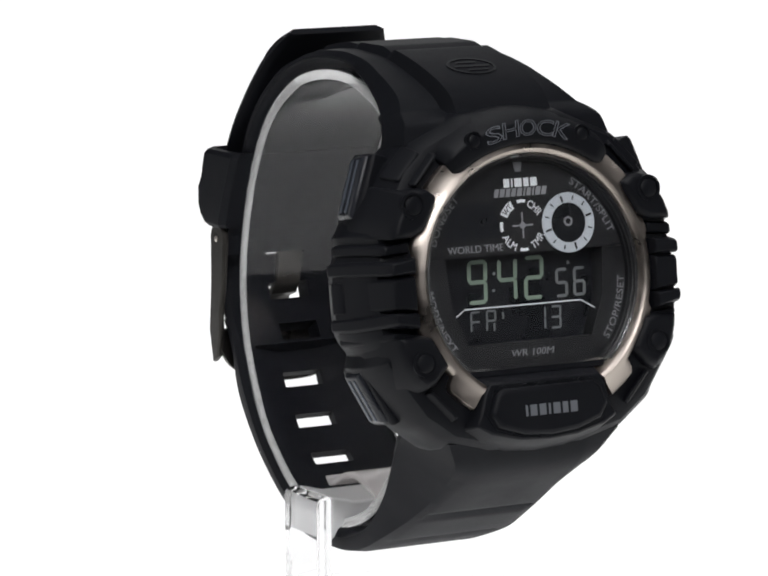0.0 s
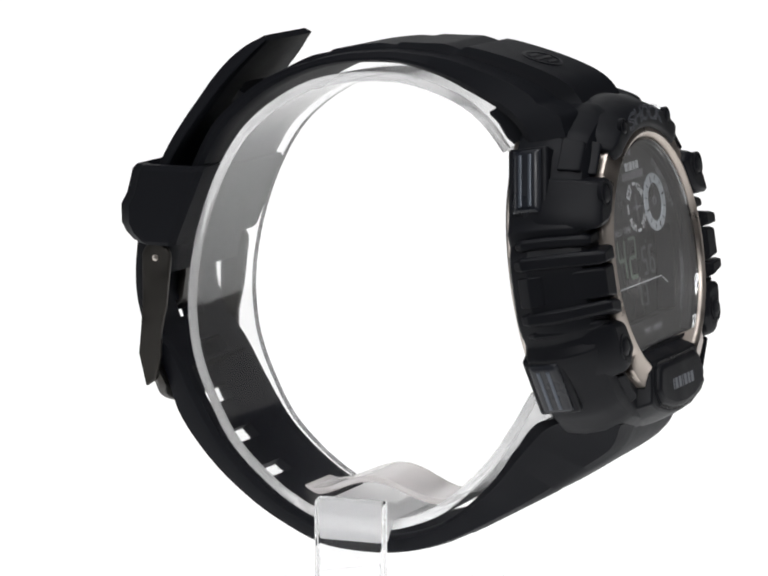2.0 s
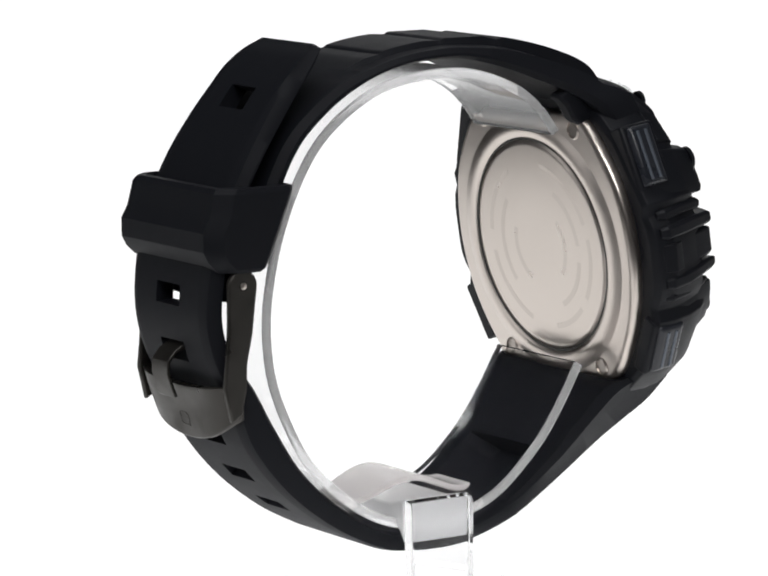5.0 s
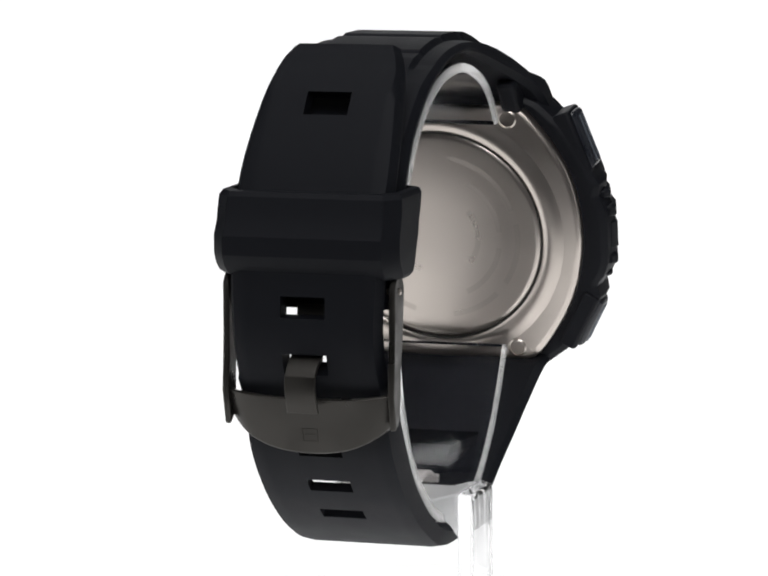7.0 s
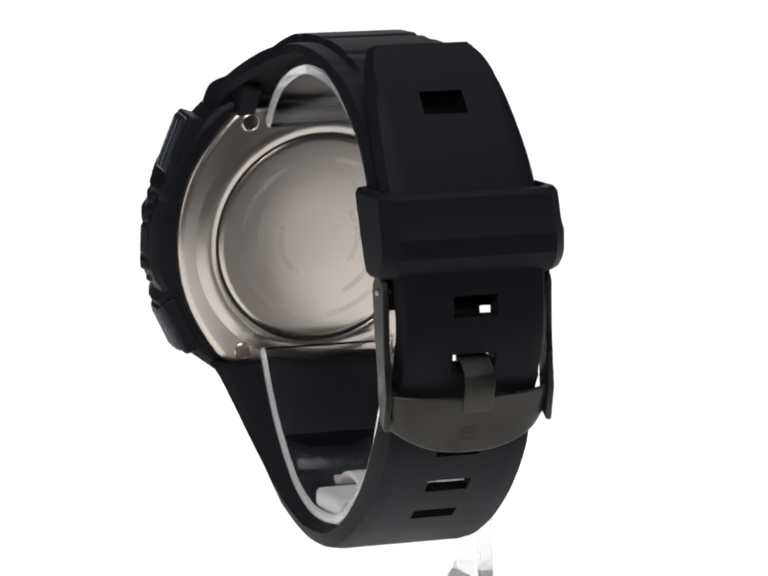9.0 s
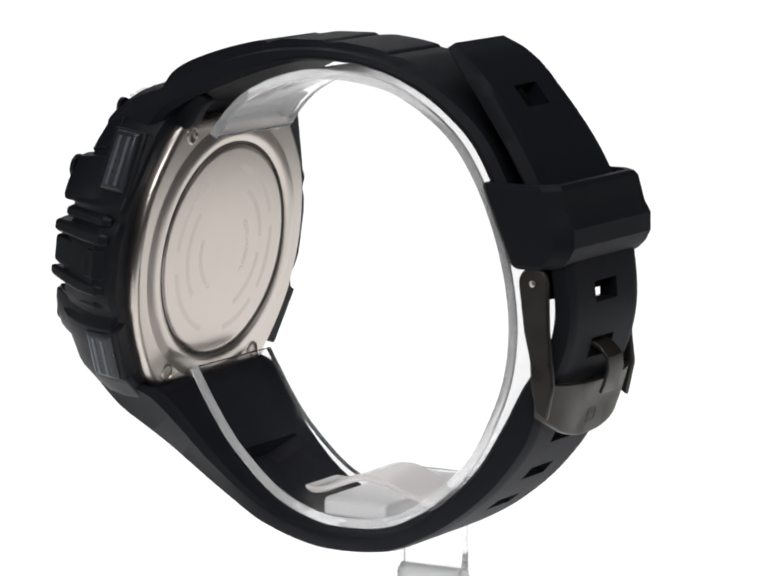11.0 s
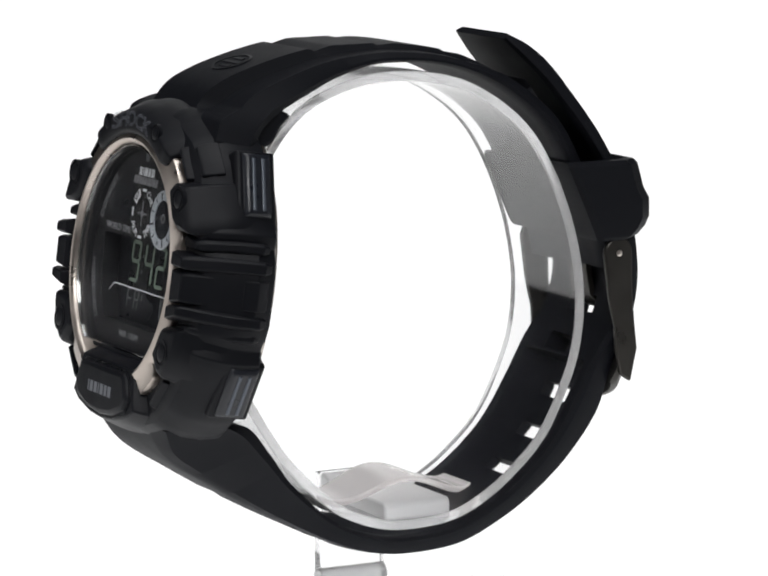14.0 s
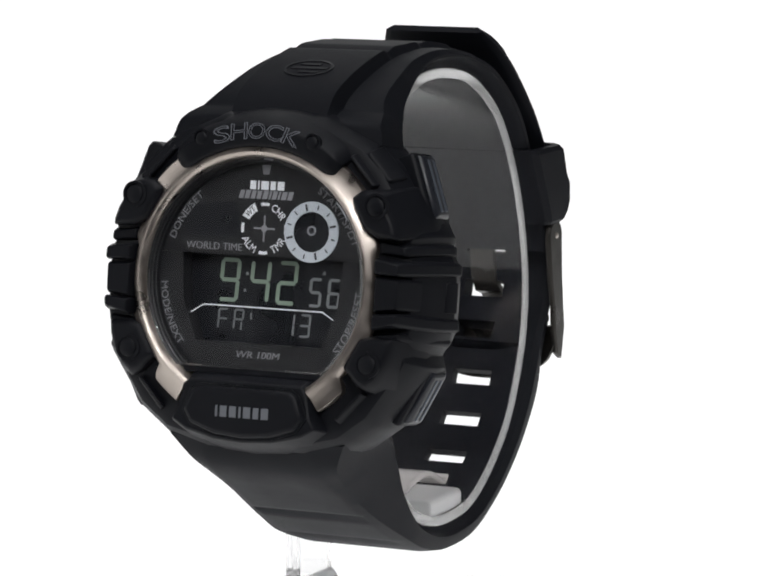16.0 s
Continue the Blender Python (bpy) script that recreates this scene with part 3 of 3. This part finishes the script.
# ---- straps ----
def strap_mesh(ctrl, step, raised, holes=(), hole_half=2.8, edge=lambda s: 0.45, groove=lambda s: 0.0, dips=()):
    """A strap: raised(s) gives the plateau's half width and how far the edges lie below it, as a share of the thickness."""
    s, rows = spline(ctrl, step)
    n = len(s)
    top, bot = [], []
    centres = [s[int(np.argmin(abs(rows[:, 2] - y) + 99 * ((rows[:, 3] > 50) != high)))] for y, high in dips]
    for i in range(n):
        iy, iz, oy, oz, hw, ow = rows[i]
        pw, drop = raised(s[i])
        pw = min(pw, ow - 1.7)
        slope = min(1.0, max(0.0, (hw - ow) / 3.0))
        xt = [hw - 0.12 * (hw - ow), min(hw - 0.9, ow + 0.2), pw + 0.7, pw, hole_half, 0]
        xb = [hw, hw - 0.9, pw + 0.7, pw, hole_half, 0]
        xs, xs_in = [[-x for x in q] + q[-2::-1] for q in (xt, xb)]
        ed = edge(s[i]) * (1 - slope) + 0.22 * slope
        sh = (0.8 + 0.2 * ed) * (1 - slope) + 0.93 * slope
        lift = [ed * (1 - drop), sh * (1 - drop), 1 - drop, 1, 1, 1, 1, 1, 1 - drop, sh * (1 - drop), ed * (1 - drop)]
        cut = max([0.0] + [0.13 * max(0.0, 1 - max(0.0, c - s[i]) / 0.6) * max(0.0, 1 - max(0.0, s[i] - c) / 2.6) for c in centres])
        lift = [l - cut * (2 < j < 8) for j, l in enumerate(lift)]
        gr = groove(s[i])
        base = [0.16, 0.0, 0, 0, gr, gr, gr, 0, 0, 0.0, 0.16]
        top.append([(x, iy + (oy - iy) * l, iz + (oz - iz) * l) for x, l in zip(xs, lift)])
        bot.append([(x, iy + (oy - iy) * l, iz + (oz - iz) * l) for x, l in zip(xs_in, base)])
    m = len(top[0])
    verts = [p for r in top for p in r] + [p for r in bot for p in r]
    T, B = (lambda i, j: i * m + j), (lambda i, j: n * m + i * m + j)
    gone = set()
    for h, hole_len in holes:
        for i in range(n - 1):
            if abs((s[i] + s[i + 1]) / 2 - h) < hole_len / 2:
                gone |= {(i, 4), (i, 5)}
    faces = []
    for i in range(n - 1):
        for j in range(m - 1):
            if (i, j) in gone:
                for di, dj, e in ((-1, 0, ((i, j), (i, j + 1))), (1, 0, ((i + 1, j), (i + 1, j + 1))), (0, -1, ((i, j), (i + 1, j))), (0, 1, ((i, j + 1), (i + 1, j + 1)))):
                    if (i + di, j + dj) not in gone:
                        a, b = e
                        faces.append((T(*a), T(*b), B(*b), B(*a)))
                continue
            faces.append((T(i, j), T(i + 1, j), T(i + 1, j + 1), T(i, j + 1)))
            faces.append((B(i, j), B(i, j + 1), B(i + 1, j + 1), B(i + 1, j)))
        faces.append((T(i, 0), B(i, 0), B(i + 1, 0), T(i + 1, 0)))
        faces.append((T(i, m - 1), T(i + 1, m - 1), B(i + 1, m - 1), B(i, m - 1)))
    for i in (0, n - 1):
        for j in range(m - 1):
            faces.append((T(i, j), T(i, j + 1), B(i, j + 1), B(i, j)))
    return verts, faces, s, rows


UPPER = [(-30.0, 79.2, -37.0, 80.6, 18.0, 17.2), (-28.2, 81.6, -35.2, 84.4, 17.0, 15.6), (-24.4, 83.9, -32.2, 87.5, 15.4, 13.7), (-19.4, 86.0, -25.4, 90.2, 13.9, 12.6),
         (-14.2, 88.0, -16.4, 92.3, 12.6, 12.0), (-8.3, 89.5, -8.6, 92.6, 11.9, 11.9), (-3.9, 89.8, -3.6, 92.5, 11.9, 11.9), (2.0, 89.4, 3.0, 91.7, 11.9, 11.9),
         (7.9, 88.0, 9.0, 90.1, 11.9, 11.9), (13.7, 85.3, 15.3, 87.0, 11.9, 11.9), (18.2, 82.1, 20.4, 83.5, 11.9, 11.9), (21.8, 78.6, 24.2, 79.9, 11.9, 11.9),
         (24.6, 74.0, 27.2, 75.0, 11.9, 11.9), (28.2, 66.0, 30.9, 66.9, 11.9, 11.9), (31.0, 60.4, 34.0, 60.8, 11.9, 11.9), (31.8, 57.6, 34.6, 57.6, 11.9, 11.9), (32.0, 56.1, 34.6, 56.0, 11.7, 11.7)]
LOWER = [(-34.4, 38.6, -44.4, 37.8, 17.2, 14.0), (-30.6, 37.2, -41.4, 32.8, 16.4, 11.4), (-26.9, 32.9, -34.0, 27.8, 15.2, 10.2), (-22.3, 27.2, -26.2, 23.1, 13.8, 10.4),
         (-14.9, 20.9, -16.2, 17.8, 12.5, 11.4), (-7.4, 17.9, -8.4, 15.1, 12.0, 11.2), (-1.5, 17.3, -1.5, 14.4, 11.9, 11.0), (6.0, 18.2, 6.5, 15.2, 11.9, 11.0),
         (12.1, 20.9, 13.3, 18.0, 11.9, 11.0), (17.4, 24.6, 19.3, 21.6, 11.9, 11.0), (22.5, 29.6, 25.6, 26.9, 11.9, 11.0), (26.8, 36.2, 31.0, 33.7, 11.9, 11.0),
         (30.4, 42.8, 33.6, 40.8, 11.7, 11.3), (33.9, 47.8, 36.8, 46.2, 11.5, 11.5), (35.5, 53.4, 38.5, 53.0, 11.5, 11.5), (35.2, 60.0, 38.0, 60.4, 11.8, 11.8),
         (33.6, 67.0, 36.2, 67.9, 12.0, 12.0), (29.4, 75.6, 31.7, 76.9, 12.0, 12.0), (22.9, 84.6, 25.4, 85.8, 11.0, 11.0), (18.6, 89.4, 20.6, 90.7, 9.8, 9.8),
         (16.2, 92.2, 17.0, 93.0, 8.3, 8.3)]


def build_straps():
    def up(s):
        k = min(1.0, max(0.0, (s - 2.5) / 3.0)) * min(1.0, max(0.0, (52 - s) / 6.0))
        return 7.8, 0.34 * k
    v, f, s, rows = strap_mesh(UPPER, 0.4, up, dips=((-16.0, True), (-5.5, True), (6.0, True)))
    upper = mesh_ob("upper_strap", v, f, RUBBER, watch, "black resin strap half with raised panel and oval emblem", 30)
    # oval emblem with an engraved look on the raised panel
    def place(x, y, h):
        i = int(np.argmin(abs(s - (14.0 + y))))
        p, q = rows[i], rows[min(i + 1, len(rows) - 1)]
        fr = ((14.0 + y) - s[i]) / (s[min(i + 1, len(s) - 1)] - s[i] + 1e-9)
        oy, oz = p[2] + (q[2] - p[2]) * fr, p[3] + (q[3] - p[3]) * fr
        nrm = np.array([-(q[3] - p[3]), q[2] - p[2]])
        nrm = nrm / np.linalg.norm(nrm)
        return Vector((x, oy + nrm[0] * h, oz + nrm[1] * h))
    loops = [[place(-a * math.cos(radians(t)), b * math.sin(radians(t)), h) for t in range(0, 360, 12)]
             for a, b, h in ((3.9, 2.5, -0.2), (3.9, 2.5, 0.16), (3.5, 2.15, 0.16), (3.5, 2.15, -0.2))]
    mesh_ob("emblem", *rings(loops, cap0=False, cap1=False), RUBBER_CASE, upper, "oval moulded emblem")
    for (x0, y0, x1, y1) in ((-2.9, -0.3, 2.9, 0.3), (-2.0, 0.9, 1.2, 1.4), (-1.2, -1.4, 2.0, -0.9)):
        mesh_ob("emblem_bar", *slab([(x0, y0), (x1, y0), (x1 + 0.3, y1), (x0 + 0.3, y1)], -0.2, 0.14, place), RUBBER_CASE, upper)
    # slots are spaced from the one that holds the tongue
    s2, r2 = spline(LOWER, 0.5)
    i0 = int(np.argmin(abs((r2[:, 1] + r2[:, 3]) / 2 - 48.6) + (r2[:, 0] < 25) * 99))
    s0 = s2[i0]
    holes = [(s0 + 7.4 * k, 2.6) for k in (-4, -3, -2)] + [(s0 - 7.4, 3.0), (s0, 3.2), (s0 + 8.1, 3.0), (s0 + 39.2, 3.8)]
    def low(t):
        k = min(1.0, max(0.0, (t - 3.0) / 4.0)) * min(1.0, max(0.0, (52 - t) / 8.0))
        return 8.6, 0.03 * k
    v, f, _, _ = strap_mesh(LOWER, 0.5, low, holes, 3.4, lambda q: 0.5 if q < s0 - 4 else 0.28, lambda q: 0.6 if 20 < q < s0 - 10 else 0.0, ((-27.5, False), (-17.0, False)))
    mesh_ob("lower_strap", v, f, RUBBER, watch, "black resin strap half with a row of slots and a free tip", 30)


build_straps()


def build_keeper():
    """A loop with level top and bottom round the leaning strap ends."""
    def level(z, hx, grow, yo):
        y0 = 29.5 - 0.424 * (z - 61.2) + grow * 0.6
        c = 2.4
        p = [(-hx + 0.9, y0), (hx - 0.9, y0), (hx, y0 + 0.9), (hx, yo - c), (hx - 2.1, yo), (-hx + 2.1, yo), (-hx, yo - c), (-hx, y0 + 0.9)]
        return [Vector((x - 0.25, y, z)) for x, y in p]
    loops = [level(62.4, 12.5, 1.3, 35.6), level(60.9, 12.7, 1.0, 36.0), level(60.7, 13.6, 0.3, 36.6), level(61.3, 14.1, 0.0, 37.5), level(62.5, 14.2, 0.0, 38.7), level(64.0, 14.2, 0.0, 39.5),
             level(66.8, 14.2, 0.0, 39.5), level(68.6, 14.1, 0.0, 38.5), level(70.4, 14.1, 0.0, 38.0), level(72.4, 14.0, 0.0, 37.5), level(73.1, 13.6, 0.4, 36.9), level(73.2, 12.7, 1.0, 36.0), level(71.6, 12.5, 1.3, 35.4)]
    n = len(loops[0])
    v, f = rings(loops, cap0=False, cap1=False)
    k = (len(loops) - 1) * n
    f += [(k + j, k + (j + 1) % n, (j + 1) % n, j) for j in range(n)]
    mesh_ob("keeper_loop", v, f, RUBBER, watch, "black resin keeper loop round both strap ends", 25)


build_keeper()


def build_lugs():
    for s in (-1, 1):
        prof = [(-30.5, 77.8), (-27.2, 78.3), (-25.6, 79.5), (-24.3, 81.6), (-22.6, 83.2), (-25.0, 84.4), (-29.5, 83.6), (-32.0, 80.4)]
        loops = [[Vector((s * x, y, z)) for y, z in prof] for x in (11.4, 14.4)]
        mesh_ob("lug", *rings(loops), RUBBER, watch, bevel=0.6)


build_lugs()


def build_buckle():
    buckle = tagged(new("buckle"), "dark gunmetal pin buckle")
    buckle.parent = watch
    def side(x0, x1):
        prof = ring_arc(2.45, -10, 190, 14, 33.3, 58.7) + [(31.7, 51.5), (32.7, 47.0), (32.8, 43.4), (33.6, 39.6), (35.4, 38.4), (36.6, 43.6), (36.2, 47.2), (35.8, 52.0)]
        return rings([[Vector((x, y, z)) for y, z in prof] for x in (x0, x1)])
    for s in (-1, 1):
        mesh_ob("arm", *side(s * 12.2 + 0.05, s * 13.2 + 0.05), GUNMETAL, buckle, bevel=0.3)
    def plate(sign):
        rows = []
        for i in range(11):
            t = i / 10
            row = []
            for j in range(25):
                q = -1 + 2 * j / 24
                x = 13.2 * q * (1 - 0.12 * t * t * abs(q)) + 0.05
                z0, z1 = 43.9 - 0.9 * (1 - q * q), 38.4 - 3.9 * (1 - abs(q) ** 2.2)
                z = z0 + (z1 - z0) * t
                y = 35.2 + (z - 35.0) * 0.27 - 2.4 * abs(q) ** 5 + (0.0 if sign > 0 else -1.3)
                row.append(Vector((x, y, z)))
            rows.append(row)
        return rows
    a, b = plate(1), plate(-1)
    va, fa = rings(a, closed=False, cap0=False, cap1=False)
    vb, fb = rings(b, closed=False, cap0=False, cap1=False)
    v, f = merge([(va, fa), (vb, [tuple(reversed(q)) for q in fb])])
    R, C, K = len(a), len(a[0]), len(va)
    for j in range(C - 1):
        f += [(j, j + 1, K + j + 1, K + j), ((R - 1) * C + j, K + (R - 1) * C + j, K + (R - 1) * C + j + 1, (R - 1) * C + j + 1)]
    for i in range(R - 1):
        f += [(i * C, K + i * C, K + (i + 1) * C, (i + 1) * C), (i * C + C - 1, (i + 1) * C + C - 1, K + (i + 1) * C + C - 1, K + i * C + C - 1)]
    mesh_ob("plate", v, f, GUNMETAL, buckle, bevel=0.25)
    # worn stamped mark on the plate
    mark = []
    for x0, z0, x1, z1 in ((-1.1, 37.3, 1.1, 37.6), (-0.9, 38.2, 0.9, 38.45), (-1.2, 36.3, 1.2, 36.55), (-1.3, 36.5, -1.0, 38.3), (1.0, 36.5, 1.3, 38.3)):
        place = lambda x, z, h: Vector((x, 35.2 + (z - 35.0) * 0.27 + h, z))
        mark.append(slab([(x0, z0), (x1, z0), (x1, z1), (x0, z1)], -0.2, 0.06, place))
    mesh_ob("stamped_mark", *merge(mark), GUNMETAL, buckle)
    # tongue through a slot and over the plate
    path = [(34.0, 58.4), (34.3, 54.5), (34.9, 51.0), (36.6, 48.9), (38.6, 48.0), (39.8, 46.6), (39.9, 44.8), (39.2, 42.6), (38.6, 41.2)]
    pts = []
    for i in range(len(path)):
        p = Vector((0, *path[i]))
        q, r = Vector((0, *path[max(0, i - 1)])), Vector((0, *path[min(len(path) - 1, i + 1)]))
        tg = (r - q).normalized()
        nr = Vector((0, -tg.z, tg.y)) * (0.5 if i < 4 else 0.28)
        hx = 2.1 if i < 3 else 2.35
        pts.append([p + nr + Vector((-hx, 0, 0)), p + nr + Vector((hx, 0, 0)), p - nr + Vector((hx, 0, 0)), p - nr + Vector((-hx, 0, 0))])
    mesh_ob("tongue", *rings(pts), GUNMETAL, buckle, "bright worn buckle tongue", bevel=0.12)
    loops = [[Vector((x, 33.3 + r * math.cos(radians(a)), 58.7 + r * math.sin(radians(a)))) for a in range(0, 360, 24)] for x, r in ((-13.4, 0.35), (-13.32, 0.5), (13.42, 0.5), (13.5, 0.35))]
    mesh_ob("pin", *rings(loops), BACK, buckle, "bright steel spring pin")


build_buckle()

# ---- the display stand ----
stand = tagged(new("display_stand"), "clear acrylic watch display stand with an open cuff", "display stand")


def build_stand():
    parts = []
    loops = [[Vector((r * math.cos(radians(a)), r * math.sin(radians(a)), z)) for a in range(0, 360, 5)] for r, z in ((27.6, 0.0), (28.2, 0.5), (28.2, 3.3), (27.6, 4.0))]
    parts.append(mesh_ob("base", *rings(loops), POST, stand, "clear round base"))
    # post with a curved foot and a thick head
    flat = lambda x, y, z: Vector((x, y, z))
    prof = [(-15.1, 4.05), (-12.2, 4.05), (-12.7, 5.0), (-12.8, 7.5), (-12.8, 23.3), (-13.4, 23.6), (-15.0, 23.2), (-15.3, 22.2), (-15.3, 7.5), (-15.2, 5.0)]
    loops = [[Vector((x, y, z)) for x, z in prof] for y in (-5.6, 5.6)]
    parts.append(mesh_ob("post", *rings(loops), POST, stand, "clear upright post", bevel=0.4, seg=3))
    prof = [(-12.75, 16.6), (-11.6, 18.4), (-10.4, 19.3), (9.4, 19.3), (10.0, 19.8), (10.0, 22.0), (9.4, 22.5), (-9.0, 22.5), (-11.5, 23.2), (-12.75, 23.4)]
    loops = [[Vector((x, y, z)) for x, z in prof] for y in (-5.6, 5.6)]
    parts.append(mesh_ob("arm", *rings(loops), MILKY, stand, "milky level arm", bevel=0.5, seg=3))
    loops = [[Vector((-13.6 + 1.9 * math.cos(radians(a)), y, 6.0 + 1.9 * math.sin(radians(a)))) for a in range(0, 360, 20)] for y in (-5.7, 5.7)]
    parts.append(mesh_ob("foot", *rings(loops), MILKY, stand, bevel=0.3))
    # open cuff inside the strap
    path = [(-29.4, 40.4), (-25.6, 34.0), (-21.4, 28.4), (-14.3, 22.0), (-7.2, 18.9), (-1.5, 18.2), (5.9, 18.9), (11.8, 21.5), (17.0, 25.3), (21.9, 30.3), (25.6, 37.0), (28.1, 43.9), (28.9, 52),
            (27.9, 60), (25.7, 67.5), (22.6, 74.2), (19.0, 79.3), (14.1, 83.4), (8.1, 86.6), (2, 88.0), (-4, 88.4), (-9, 88.0), (-14.5, 86.4), (-19, 84.2), (-22.6, 81.0), (-25.0, 77.8)]
    _, fine = spline([(y, z, y, z) for y, z in path], 2.0)
    ctrl = [(r[0], r[1]) for r in fine]
    outer, inner = [], []
    for i, (y, z) in enumerate(ctrl):
        p, q = Vector(ctrl[max(0, i - 1)]), Vector(ctrl[min(len(ctrl) - 1, i + 1)])
        tg = (q - p).normalized()
        nr = Vector((-tg.y, tg.x))
        outer.append(Vector((y, z)))
        inner.append(Vector((y, z)) + nr * 1.5)
    loops = [[Vector((-10.4, *o)), Vector((10.4, *o)), Vector((10.4, *n)), Vector((-10.4, *n))] for o, n in zip(outer, inner)]
    cuff = mesh_ob("cuff", *rings(loops), ACRYLIC, stand, "clear open cuff")
    parts.append(cuff)
    for s in (-1, 1):
        loops = [[Vector((s * x, *q)) for x, q in ((10.42, o), (10.9, o.lerp(n, 0.12)), (10.9, o.lerp(n, 0.88)), (10.42, n))] for o, n in zip(outer, inner)]
        parts.append(mesh_ob("cut_edge", *rings(loops), FROSTED, cuff, "frosted cut edge"))
    # wavy saddle on the arm
    loops = []
    for i in range(25):
        y = -12.4 + 24.8 * i / 24
        z = 23.2 + 1.5 * math.cos(y / 11.0 * math.pi) + (0.02 * max(0, abs(y) - 11) ** 2)
        hx = 6.4 - 0.012 * y * y
        loops.append([Vector((-hx, y, z)), Vector((hx, y, z)), Vector((hx, y, z + 1.0)), Vector((-hx, y, z + 1.0))])
    parts.append(mesh_ob("saddle", *rings(loops), SADDLE, stand, "wavy clear saddle", bevel=0.3))
    for p in parts:
        p.visible_shadow = False


build_stand()


# ---- the turn ----
def motions():
    rows_watch, rows_stand = [], []
    for t, angle in TURN:
        m = pose(0, 0, 0, 0, 0, angle)
        rows_watch.append((t, m @ pose(0.0005, 0, 0)))
        rows_stand.append((t, m))
    walk(watch, rows_watch)
    walk(stand, rows_stand)


motions()
